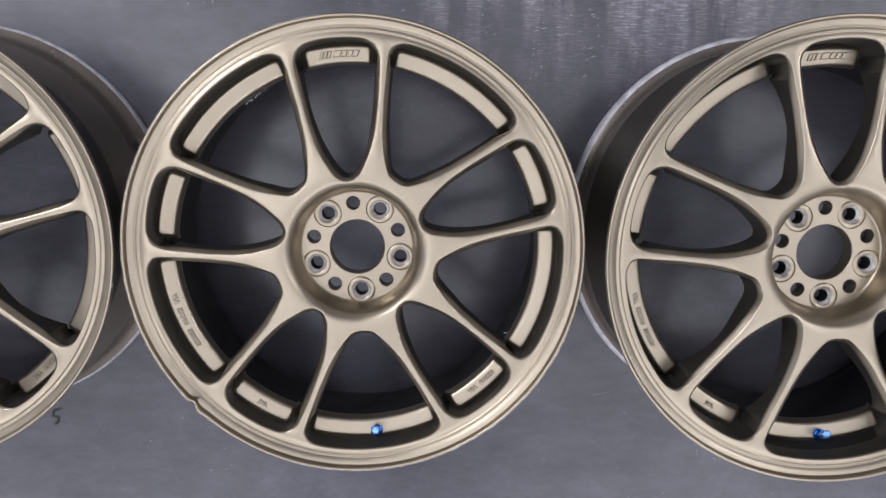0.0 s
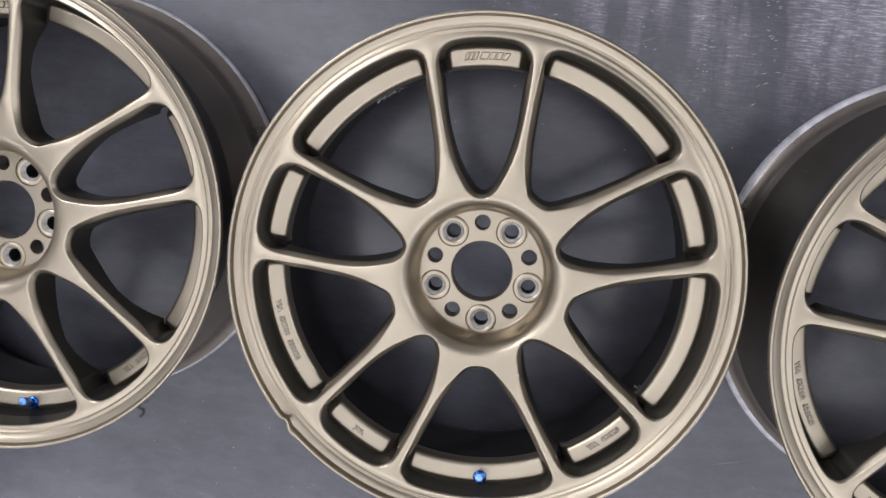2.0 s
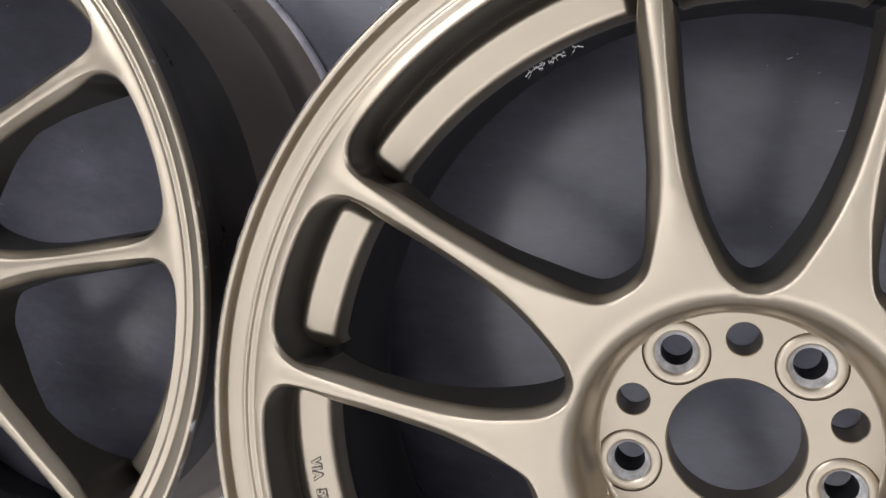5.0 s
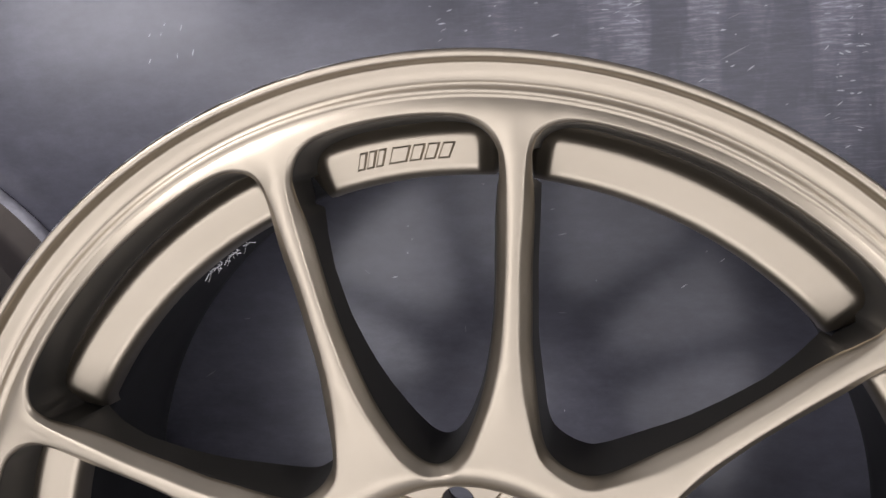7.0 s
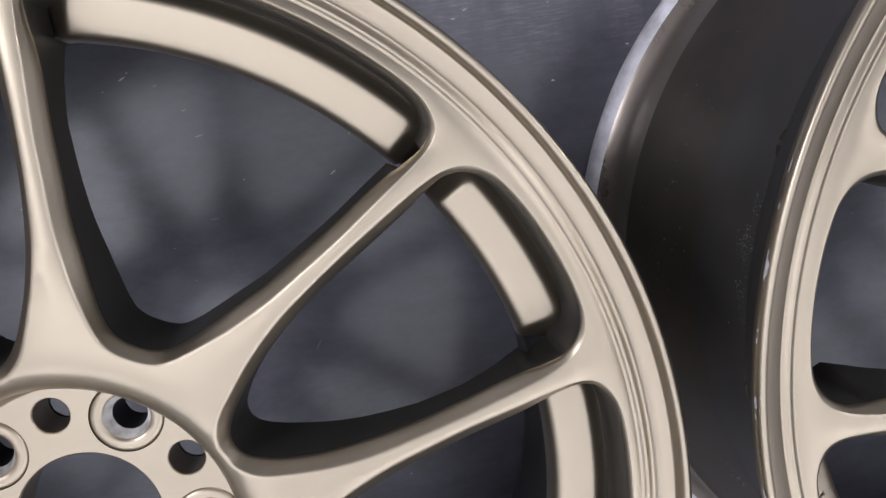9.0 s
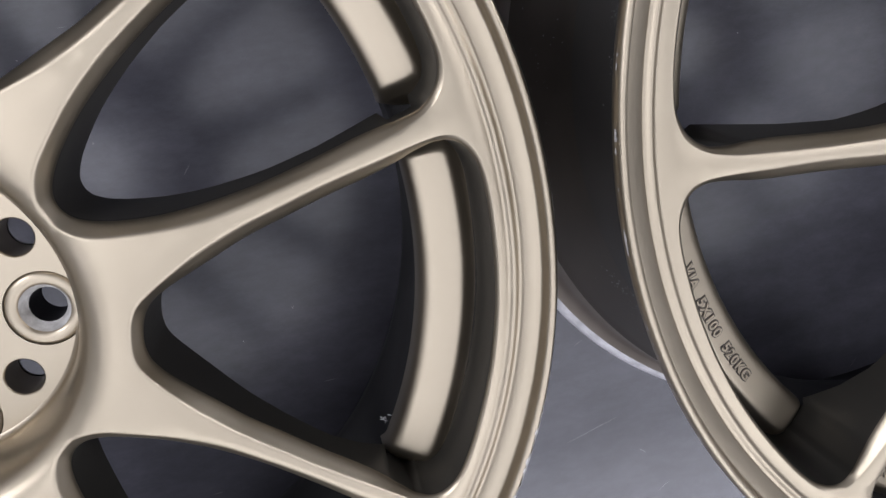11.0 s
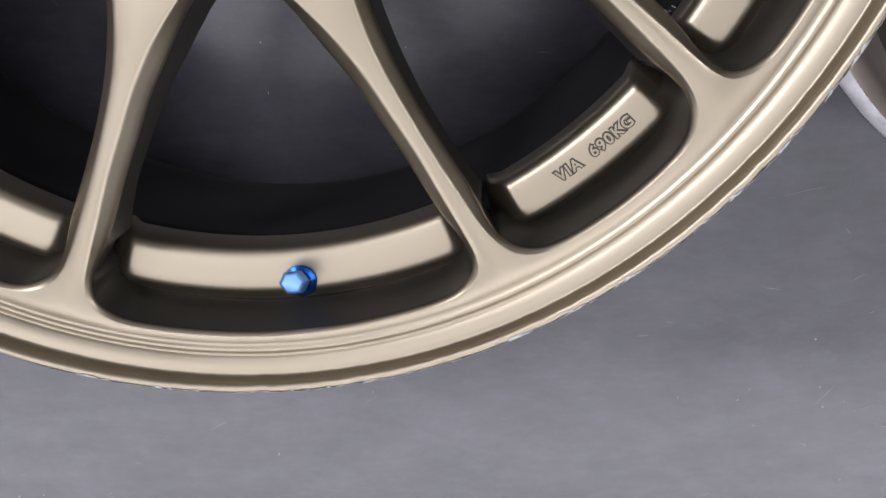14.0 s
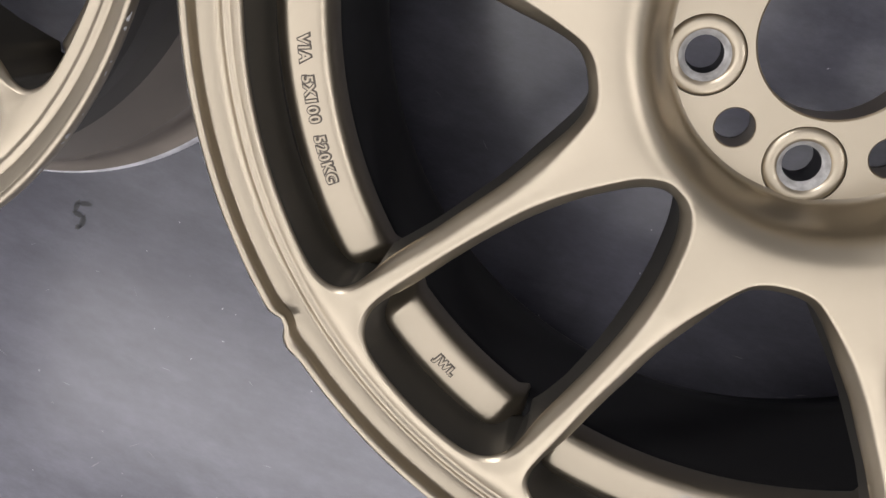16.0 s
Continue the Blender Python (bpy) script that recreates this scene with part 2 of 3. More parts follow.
def window_rings(rows, end, centre, deep=0.0):
    """Rings of points round one window, from the crest on the face down to the foot of its wall."""
    mirrored = [(a, -b, c, -d, e, f) for a, b, c, d, e, f in rows[:0:-1]]
    s = spline(rows + [end] + mirrored, 5)
    rings = [[] for _ in range(9)]
    mid = np.array([155.0 * math.sin(radians(centre)), 155.0 * math.cos(radians(centre))])
    n = len(s)
    flat = lambda r, a: np.array([r * math.sin(radians(centre + a)), r * math.cos(radians(centre + a))])
    wall = [flat(q[0], q[1]) for q in s]
    crest = [flat(q[2], q[3]) for q in s]
    for i, q in enumerate(s):
        tangent = wall[(i + 1) % n] - wall[i - 1]
        inward = np.array([tangent[1], -tangent[0]]) / np.linalg.norm(tangent)
        if inward @ (mid - wall[i]) < 0 and q[0] < 200:
            inward = -inward
        if q[0] > 212:
            inward = -wall[i] / np.linalg.norm(wall[i]) if q[5] < 2.9 else inward if inward @ (mid - wall[i]) > 0 else -inward
        top = face_depth(q[2]) + crown(0.0, q[2])
        edge = top + q[4]
        c, w = crest[i], wall[i]
        foot = w + inward * q[5]
        rim_turn = crest[(i + 1) % n] - crest[i - 1]
        away = np.array([rim_turn[1], -rim_turn[0]]) / np.linalg.norm(rim_turn)
        if away @ (crest[i] - wall[i]) < 0:
            away = -away
        gap = 0.5 if q[2] > 222 else 1.1
        out = c + away * gap
        rings[0].append((*out, face_depth(np.hypot(*out)) + crown(gap, np.hypot(*out))))
        # the ring's own edge is a small round, the spokes have broad chamfers
        soft = 0.5 * min(1.0, max(0.0, (q[2] - 208) / 16))
        steps = [(0.0, 0.12 / q[4], 0.0), (0.10, 0.06, 0.012), (0.22, 0.18, 0.06), (0.55, 0.51, 0.33), (0.88, 0.84, 0.80)]
        for ring, (along, crisp, rounded) in zip(rings[1:6], steps):
            ring.append((*(c + (w - c) * along), top + q[4] * (crisp + (rounded - crisp) * soft)))
        rings[6].append((*(w + inward * 0.15), edge + 0.6))
        rings[7].append((*(w + inward * 0.35), edge + 2.2))
        rings[8].append((*foot, foot_depth(np.hypot(*foot), deep)))
    return rings


def inside(poly, pts):
    """Which of the points lie inside the closed polygon."""
    x, y = pts[:, 0], pts[:, 1]
    hit = np.zeros(len(pts), bool)
    for a, b in zip(poly, np.roll(poly, -1, axis=0)):
        cross = (a[1] > y) != (b[1] > y)
        with np.errstate(divide="ignore", invalid="ignore"):
            hit ^= cross & (x < (b[0] - a[0]) * (y - a[1]) / (b[1] - a[1]) + a[0])
    return hit


def fill_between(loops, holes, outer, spacing=0.0):
    """Triangles inside the outer loop and outside the holes. loops: all 2D loops. spacing: of extra points over the area."""
    verts, edges = [], []
    for lp in loops:
        base = len(verts)
        verts += [Vector(p) for p in lp]
        edges += [(base + i, base + (i + 1) % len(lp)) for i in range(len(lp))]
    if spacing:
        top = np.hypot(*np.array(outer).T).max()
        bed = []
        for i in range(int(top / spacing)):
            r = (i + 0.5) * spacing
            n = max(6, int(2 * math.pi * r / spacing))
            bed += circle(r, n)
        bed = np.array(bed)
        edge_points = np.array([p for lp in loops for p in lp])
        ok = inside(np.array(outer), bed)
        for h in holes:
            ok &= ~inside(np.array(h), bed)
        for p in bed[ok]:
            if np.min(np.sum((edge_points - p) ** 2, axis=1)) > (spacing * 0.45) ** 2:
                verts.append(Vector(p))
    vs, _, fs, *_ = delaunay_2d_cdt(verts, edges, [], 0, 1e-7)
    pts = np.array([v[:] for v in vs])
    cen = np.array([pts[list(f)].mean(axis=0) for f in fs])
    keep = inside(np.array(outer), cen)
    for h in holes:
        keep &= ~inside(np.array(h), cen)
    return pts, [f for f, k in zip(fs, keep) if k]


def circle(r, n, cx=0.0, cy=0.0):
    return [(cx + r * math.sin(2 * math.pi * i / n), cy + r * math.cos(2 * math.pi * i / n)) for i in range(n)]


class Shape:
    """Gathers points (mm, depth) and faces, then splits them into parts that keep one smooth surface."""

    def __init__(self):
        self.verts, self.faces, self.index, self.tone, self.dark, self.fixed = [], [], {}, [], 0, {}

    def point(self, x, y, d):
        key = (round(x, 3), round(y, 3), round(d, 3))
        if key not in self.index:
            self.index[key] = len(self.verts)
            self.verts.append(Vector((x / 1000, y / 1000, H - d / 1000)))
        return self.index[key]

    def face(self, *points):
        ids = [self.point(*p) for p in points]
        if len(set(ids)) == len(ids):
            self.faces.append(ids)
            self.tone.append(self.dark)


def split_parts(shape, sorter, mat, parent):
    whole = bpy.data.meshes.new("whole")
    whole.from_pydata(shape.verts, [], shape.faces)
    bm = bmesh.new()
    bm.from_mesh(whole)
    bmesh.ops.recalc_face_normals(bm, faces=bm.faces)
    bm.to_mesh(whole)
    bm.free()
    whole.update()
    normals = [shape.fixed[v.index] if v.index in shape.fixed else v.normal.copy() for v in whole.vertices]
    groups = {}
    for p in whole.polygons:
        groups.setdefault(sorter(p.center), []).append((list(p.vertices), shape.tone[p.index]))
    made = {}
    for key in sorted(groups):
        ids = sorted({i for f, _ in groups[key] for i in f})
        at = {v: i for i, v in enumerate(ids)}
        ob = mesh_object(key[0], [shape.verts[i] for i in ids], [[at[i] for i in f] for f, _ in groups[key]], mat, parent)
        ob.data.materials.append(SHADED_BRONZE)
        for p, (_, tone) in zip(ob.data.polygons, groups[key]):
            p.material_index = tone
        ob.data.normals_split_custom_set_from_vertices([normals[i] for i in ids])
        made[key] = ob
    bpy.data.meshes.remove(whole)
    return made


def face_shape(deep):
    s = Shape()
    loops, holes, edges, crests = [], [], [], []
    for k in range(5):
        for rows, end, centre in ((NARROW, NARROW_END, 72 * k), (WIDE, WIDE_END, 72 * k + 36)):
            rings = window_rings(rows, end, centre, deep)
            crest = [(p[0], p[1]) for p in rings[0]]
            loops.append(crest)
            edges.append(rings[0])
            crests.append([(p[0], p[1]) for p in rings[1]])
            holes.append(crest)
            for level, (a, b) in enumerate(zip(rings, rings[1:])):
                # walls below the chamfer take the bronze with shade in its colour
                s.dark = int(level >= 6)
                for i in range(len(a)):
                    j = (i + 1) % len(a)
                    s.face(a[i], a[j], b[j], b[i])
    s.dark = 0
    hub = circle(72.5, 150)
    ring = circle(231.5, 300)
    pts, tris = fill_between(loops + [hub, circle(73.7, 150), ring], holes + [hub], ring, 4.0)
    rims = np.array([p for h in crests for p in h])

    def depth_at(x, y):
        r = math.hypot(x, y)
        gap = float(np.sqrt(np.min((rims[:, 0] - x) ** 2 + (rims[:, 1] - y) ** 2)))
        return face_depth(r) + crown(gap, r)
    loop_depth = {(round(p[0], 3), round(p[1], 3)): p[2] for ring in edges for p in ring}
    top = [loop_depth.get((round(p[0], 3), round(p[1], 3)), None) for p in pts]
    top = [depth_at(*p) if d is None else d for p, d in zip(pts, top)]
    for f in tris:
        s.face(*[(pts[i][0], pts[i][1], top[i]) for i in f])
    for (x, y), d in zip(pts, top):
        if math.hypot(x, y) > 73.0:
            e = 0.8
            s.fixed[s.point(x, y, d)] = Vector(((depth_at(x + e, y) - depth_at(x - e, y)) / (2 * e), (depth_at(x, y + e) - depth_at(x, y - e)) / (2 * e), 1)).normalized()
    # hub bowl
    bowl = [(72.5, face_depth(72.5)), (71.0, 11.8), (69.6, 13.9), (68.3, 16.6), (67.2, 20.0), (66.2, 24.5), (65.3, 30.5), (64.5, 36.5), (63.8, 39.6), (62.8, 41.3), (61.4, 42.05)]
    lean = [math.atan2(d1 - d0, r1 - r0 if abs(r1 - r0) > 1e-6 else -1e-6) for (r0, d0), (r1, d1) in zip(bowl, bowl[1:])]
    lean = [math.atan2(face_depth(76.0) - face_depth(72.5), 3.5) + math.pi] + lean
    for i, (r, d) in enumerate(bowl[:-1]):
        t = (lean[i] + lean[i + 1]) / 2 - math.pi if lean[i] > 0 and lean[i + 1] > 0 else lean[i] - math.pi
        for x, y in circle(r, 150):
            s.fixed[s.point(x, y, d)] = Vector((math.sin(t) * x / r, math.sin(t) * y / r, math.cos(t)))
    for (r0, d0), (r1, d1) in zip(bowl, bowl[1:]):
        a, b = circle(r0, 150), circle(r1, 150)
        for i in range(150):
            j = (i + 1) % 150
            s.face((*a[i], d0), (*a[j], d0), (*b[j], d1), (*b[i], d1))
    return s


def underside(parent, deep):
    """The rough back of the hub and spokes, which the glossy sheet mirrors."""
    s = Shape()
    feet = []
    for k in range(5):
        for rows, end, centre in ((NARROW, NARROW_END, 72 * k), (WIDE, WIDE_END, 72 * k + 36)):
            feet.append([(p[0], p[1]) for p in window_rings(rows, end, centre)[-1]])
    holes = [circle(30.4, 72)]
    for k in range(5):
        for a, r in ((72 * k, 7.6), (72 * k + 36, 7.3)):
            holes.append(circle(r, 24, 49.5 * math.sin(radians(a)), 49.5 * math.cos(radians(a))))
    edge = circle(206, 240)
    pts, tris = fill_between(feet + holes + [edge, circle(66, 120), circle(74, 120)], feet + holes, edge, 8.0)
    for f in tris:
        s.face(*[(pts[i][0], pts[i][1], foot_depth(math.hypot(*pts[i]), deep)) for i in f])
    mesh_object("casting_back", s.verts, s.faces, SHADED_BRONZE, parent, "rough painted back of the casting")


def sort_face(c):
    r = math.hypot(c.x, c.y) * 1000
    a = math.degrees(math.atan2(c.x, c.y)) % 360
    if r < 100:
        return ("hub", 0)
    if r > 213:
        return ("outer_ring", 0)
    return ("spoke", int(((a + 0.0) % 360) // 36))


# rim section: front lip, barrel inside, rear flange, barrel outside (r, depth in mm)
RIM = [
    (231.5, 10.4), (232.2, 10.45), (232.8, 10.1), (233.3, 9.6), (233.9, 9.3), (234.6, 9.4), (235.5, 9.9), (236.8, 10.5), (237.4, 10.2), (238.1, 8.9),
    (244.2, 8.4), (244.9, 8.1), (245.2, 7.2), (245.5, 4.7), (245.8, 2.6), (246.5, 1.4), (248.4, 1.0), (249.4, 2.2), (249.6, 7.0),
    (248.4, 9.0), (246.0, 10.2), (240, 11.0), (233.0, 13.0), (230.6, 16.0), (230.0, 22.0), (230.0, 34.0), (229.0, 38.0),
    (222.0, 44.0), (215.5, 52.0), (213.5, 60.0), (213.0, 104.0), (213.6, 106.0), (216.1, 117.0), (229.0, 172.0), (231.6, 177.0), (232.9, 180.0),
    (233.4, 184.0), (234.2, 197.0), (236.2, 203.5), (239.6, 208.0), (244.2, 211.0), (247.0, 213.0), (249.0, 215.8), (249.8, 219.5),
    (249.8, 223.5), (249.0, 225.6), (247.5, 226.0), (245.0, 225.4), (243.5, 223.0), (241.0, 216.0), (236.0, 205.0), (228.0, 186.0),
    (216.0, 166.0), (209.5, 156.0), (207.4, 150.0), (206.4, 140.0), (205.0, 90.0), (202.8, 60.0), (202.0, 52.0), (203.5, 48.5),
    (207.0, 47.0), (218.5, 46.0), (221.8, 43.5), (224.6, 37.0), (228.8, 20.0), (230.2, 13.5)]


def lip_wear(deg, j, r, d):
    """Kerb damage on the front lip: one dent pushed in and a run of ragged chips."""
    if not 11 <= j <= 20:
        return 0, 0
    dent = math.exp(-((deg - 231.6) / 1.0) ** 2) * -3.6 + math.exp(-((deg - 229.0) / 1.2) ** 2) * 1.6
    chips = 0.0
    if 118 < deg < 200:
        edge = min(1.0, (deg - 118) / 12, (200 - deg) / 14)
        chips = -edge * max(0.0, noise.noise((deg * 0.8, 3.1, 0)) + 0.5 * noise.noise((deg * 2.6, 1.0, 5.0))) * 1.3
    w = 1.0 if 15 <= j <= 19 else 0.45
    return w * (dent + chips), -0.25 * w * dent - 0.2 * chips


def rim_parts(parent, wear, wider, deep):
    section = [(r, d + wider if d > 105 else d + deep if i in (26, 27, 28, 29, 56, 57, 58, 59, 60, 61, 62) else d) for i, (r, d) in enumerate(RIM)]
    if wider < 0:
        section[31:33] = [(213.4, 106.0), (218.4, 126.5 + wider)]
    verts, faces = lathe(section, 360, lip_wear if wear else None, close=True)
    k = len(RIM)
    bare = (40, 46) if wider > 0 else (41, 46)
    groups = {"front_lip": [], "bead_seat": [], "rim_barrel": [], "rear_flange": [], "barrel_lining": [], "rim_well": []}
    for i, f in enumerate(faces):
        j = i % k
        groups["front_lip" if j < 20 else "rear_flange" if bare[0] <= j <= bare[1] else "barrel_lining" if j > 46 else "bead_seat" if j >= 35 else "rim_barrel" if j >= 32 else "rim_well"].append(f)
    labels = {"front_lip": "", "bead_seat": "brown bead seat beside the rear flange", "rim_barrel": "dark dusty brown barrel" if wider > 0 else "brown painted barrel", "rear_flange": "rear flange worn to bare silver alloy", "barrel_lining": "black inner face of the barrel", "rim_well": "barrel well coloured nearly black for its shade"}
    mats = {"front_lip": BRONZE, "bead_seat": BEAD, "rim_barrel": BARREL if wider > 0 else PALE_BARREL, "rear_flange": ALLOY, "barrel_lining": LINING, "rim_well": WELL}
    for name, fs in groups.items():
        ids = sorted({i for f in fs for i in f})
        at = {v: i for i, v in enumerate(ids)}
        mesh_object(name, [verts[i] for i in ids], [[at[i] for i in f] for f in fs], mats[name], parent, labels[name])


def hub_plate(parent):
    """The flat hub face with its bore, five plain holes and five openings for the lug seats."""
    s = Shape()
    holes = []
    for k in range(5):
        for a, r in ((72 * k, 8.1), (72 * k + 36, 15.6)):
            cx, cy = 49.5 * math.sin(radians(a)), 49.5 * math.cos(radians(a))
            holes.append(circle(r, 40, cx, cy))
    bore = circle(31.2, 96)
    pts, tris = fill_between(holes + [bore, circle(65.5, 120)], holes + [bore], circle(65.5, 120), 4.0)
    for f in tris:
        s.face(*[(pts[i][0], pts[i][1], 42.0) for i in f])
    for h, r in zip(holes, [8.1, 15.6] * 5):
        n = len(h)
        c = np.mean(h, axis=0)
        steps = ((0.0, 42.0), (0.5, 42.5), (0.55, 60.0)) if r < 10 else ((0.0, 42.0), (0.0, 44.0))
        for (o0, d0), (o1, d1) in zip(steps, steps[1:]):
            for i in range(n):
                j = (i + 1) % n
                q = lambda p, o: tuple(c + (np.array(p) - c) * (r - o) / r)
                s.face((*q(h[i], o0), d0), (*q(h[j], o0), d0), (*q(h[j], o1), d1), (*q(h[i], o1), d1))
    for (r0, d0), (r1, d1) in (((31.2, 42.0), (30.5, 42.7)), ((30.5, 42.7), (30.4, 62.0))):
        a, b = circle(r0, 96), circle(r1, 96)
        for i in range(96):
            j = (i + 1) % 96
            s.face((*a[i], d0), (*a[j], d0), (*b[j], d1), (*b[i], d1))
    bm = bmesh.new()
    me = bpy.data.meshes.new("tmp")
    me.from_pydata(s.verts, [], s.faces)
    bm.from_mesh(me)
    bpy.data.meshes.remove(me)
    ob = part("hub_plate", bm, BRONZE, parent)
    ob.data.set_sharp_from_angle(angle=radians(25))
    return ob


def lug_seat(parent, deg):
    """A raised ring round one lug hole, with the cone of the seat worn to metal."""
    def turned(profile, name, mat, over, label=""):
        vs, fs = [], []
        n, k = 40, len(profile)
        c = polar(49.5, deg, 0)
        for i in range(n):
            a = 2 * math.pi * i / n
            for r, d in profile:
                vs.append((c.x + r * math.sin(a) / 1000, c.y + r * math.cos(a) / 1000, H - d / 1000))
        for i in range(n):
            for j in range(k - 1):
                fs.append((i * k + j, ((i + 1) % n) * k + j, ((i + 1) % n) * k + j + 1, i * k + j + 1))
        ob = mesh_object(name, vs, fs, mat, over, label)
        return ob
    ring = turned([(15.7, 44.0), (15.4, 42.8), (14.9, 42.1), (14.0, 41.6), (12.6, 41.4), (11.2, 41.55), (10.3, 42.0), (9.9, 42.4)], "lug_seat", BRONZE, parent)
    turned([(9.9, 42.4), (9.6, 43.0), (9.2, 43.9), (8.6, 45.2), (7.7, 46.8), (7.4, 47.4)], "seat_cone", SEAT, ring, "lug seat cone scuffed to bare metal")
    # bore coloured black in place of the shade inside the hole
    turned([(7.4, 47.4), (7.3, 48.0), (7.3, 66.0)], "lug_bore", LINING, ring, "lug hole bore with its shade put in as black")
    return ring


def pad(parent, centre, half, deep):
    """A cast pad on the inside of the rim: a flat with rounded corners that falls away in smooth ramps to the walls round it."""
    s = Shape()
    reach = radians(half - 1.3) * 211.0
    edge, corner = 218.6, 5.0
    rs = [227.0, 225.0, 223.4, 222.4, 221.5, 220.7, 220.0, 219.3, 218.5, 217.5, 216.0, 213.0, 209.0, 205.5, 204.2, 203.2, 202.3, 201.5, 200.9, 200.4, 200.0, 199.8]
    lip = {204.2: 0.12, 203.2: 0.4, 202.3: 0.85, 201.5: 1.55, 200.9: 2.4, 200.4: 3.6, 200.0: 5.6, 199.8: 13.5}
    wide = reach + radians(3.6) * 211.0
    us = [wide - x for x in (0.0, 3.0, 5.0, 6.0, 6.8, 7.6, 8.4, 9.2, 10.0, 10.8, 11.6, 12.4, 13.2, 14.0, 15.0, 16.0, 17.5)]
    n = int(half * 1.4)
    us = us + [us[-1] * (1 - 2 * i / n) for i in range(1, n)] + [-u for u in us[::-1]]

    def ramp_down(d):
        d = min(1.0, max(0.0, (d + 2.0) / 8.5))
        return 6.5 * d * d * (3 - 2 * d)
    grid = []
    for u in us:
        row = []
        shelf = 1.3 * min(6.0, max(0.0, abs(u) - reach - 5.0))
        for r in rs:
            x, y = abs(u) - reach + corner, r - edge + corner
            gap = math.hypot(max(x, 0.0), max(y, 0.0)) + min(max(x, y), 0.0) - corner
            p = polar(r + shelf * min(1.0, max(0.0, (214.0 - r) / 10.0)), centre + math.degrees(u / 211.0), 0)
            row.append((p.x * 1000, p.y * 1000, 31.5 + (218.6 - min(r, 219.0)) * 0.20 + max(ramp_down(gap), 0.0) + 0.9 * shelf + lip.get(r, 0.0) + deep))
        q = row[-1]
        p = polar(202.5 + shelf, centre + math.degrees(u / 211.0), 0)
        row.append((p.x * 1000, p.y * 1000, max(54.0 + deep, q[2] + 2)))
        grid.append(row)
    for a, b in zip(grid, grid[1:]):
        for i in range(len(a) - 1):
            s.face(a[i], b[i], b[i + 1], a[i + 1])
    return mesh_object("pad", s.verts, s.faces, BRONZE, parent)


def emboss(parent, centre, r0, text, size, upward, name, mat, label="", slant=0.0, bars=(), deep=0.0, flat=1.0, low=0.2, bevel=0.14):
    """Raised marks bent along the pad: text, or plain bars as (u0, u1, v0, v1) in mm."""
    verts, faces = [], []
    depth = lambda r: deep + 31.44 + (218.6 - r) * 0.20

    def place(u, v, h):
        r = r0 + v if upward else r0 - v
        a = centre + math.degrees(u / r0) * (1 if upward else -1)
        return polar(r, a, depth(r) - h)
    if text:
        cu = bpy.data.curves.new("letters", "FONT")
        cu.body, cu.size, cu.align_x, cu.align_y, cu.extrude, cu.bevel_depth, cu.space_character = text, size, "CENTER", "CENTER", 0.30, bevel, 1.2
        ob = new("letters", cu)
        bpy.context.view_layer.update()
        me = ob.evaluated_get(bpy.context.evaluated_depsgraph_get()).to_mesh()
        verts = [place(v.co.x, v.co.y, v.co.z * flat + low) for v in me.vertices]
        faces = [list(p.vertices) for p in me.polygons]
        bpy.data.objects.remove(ob)
        bpy.data.curves.remove(cu)
    for u0, u1, v0, v1 in bars:
        b = len(verts)
        k = slant
        for h, e in ((-0.2, -0.15), (0.7, 0.15), (1.2, 0.7)):
            for u, v in ((u0 + e, v0 + e), (u1 - e, v0 + e), (u1 - e, v1 - e), (u0 + e, v1 - e)):
                verts.append(place(u + k * v, v, h))
        for q in (0, 4):
            for i in range(4):
                j = (i + 1) % 4
                faces.append((b + q + i, b + q + j, b + q + 4 + j, b + q + 4 + i))
        faces.append((b + 8, b + 9, b + 10, b + 11))
    return mesh_object(name, verts, faces, mat, parent, label, smooth=False)


def valve(parent, deep):
    """Blue capped valve standing in the rim at the lowest wide window."""
    base = polar(215.2, 179.2, 34.0 + deep)

    def turned(name, profile, mat, over, sides=24, label="", smooth=True):
        vs, fs = [], []
        for i in range(sides):
            a = 2 * math.pi * (i + 0.5) / sides
            for r, h in profile:
                vs.append((base.x + r * math.sin(a) / 1000 , base.y + r * math.cos(a) / 1000 + 0.42 * h / 1000, base.z + h / 1000))
        k = len(profile)
        for i in range(sides):
            for j in range(k - 1):
                fs.append((i * k + j, ((i + 1) % sides) * k + j, ((i + 1) % sides) * k + j + 1, i * k + j + 1))
        fs.append([i * k + k - 1 for i in range(sides)])
        ob = mesh_object(name, vs, fs, mat, over, label, smooth)
        ob.data.set_sharp_from_angle(angle=radians(35))
        return ob
    stem = turned("valve_stem", [(7.2, -3.0), (7.2, 1.8), (6.6, 2.8), (4.8, 3.6), (4.3, 6.0), (4.5, 12.0)], BLUE, parent, label="blue anodised valve stem")
    turned("valve_cap", [(5.2, 9.5), (5.6, 10.2), (5.6, 17.4), (5.1, 18.9), (4.0, 19.7)], CAP_BLUE, stem, sides=6, label="hexagonal blue valve cap")
    return stem


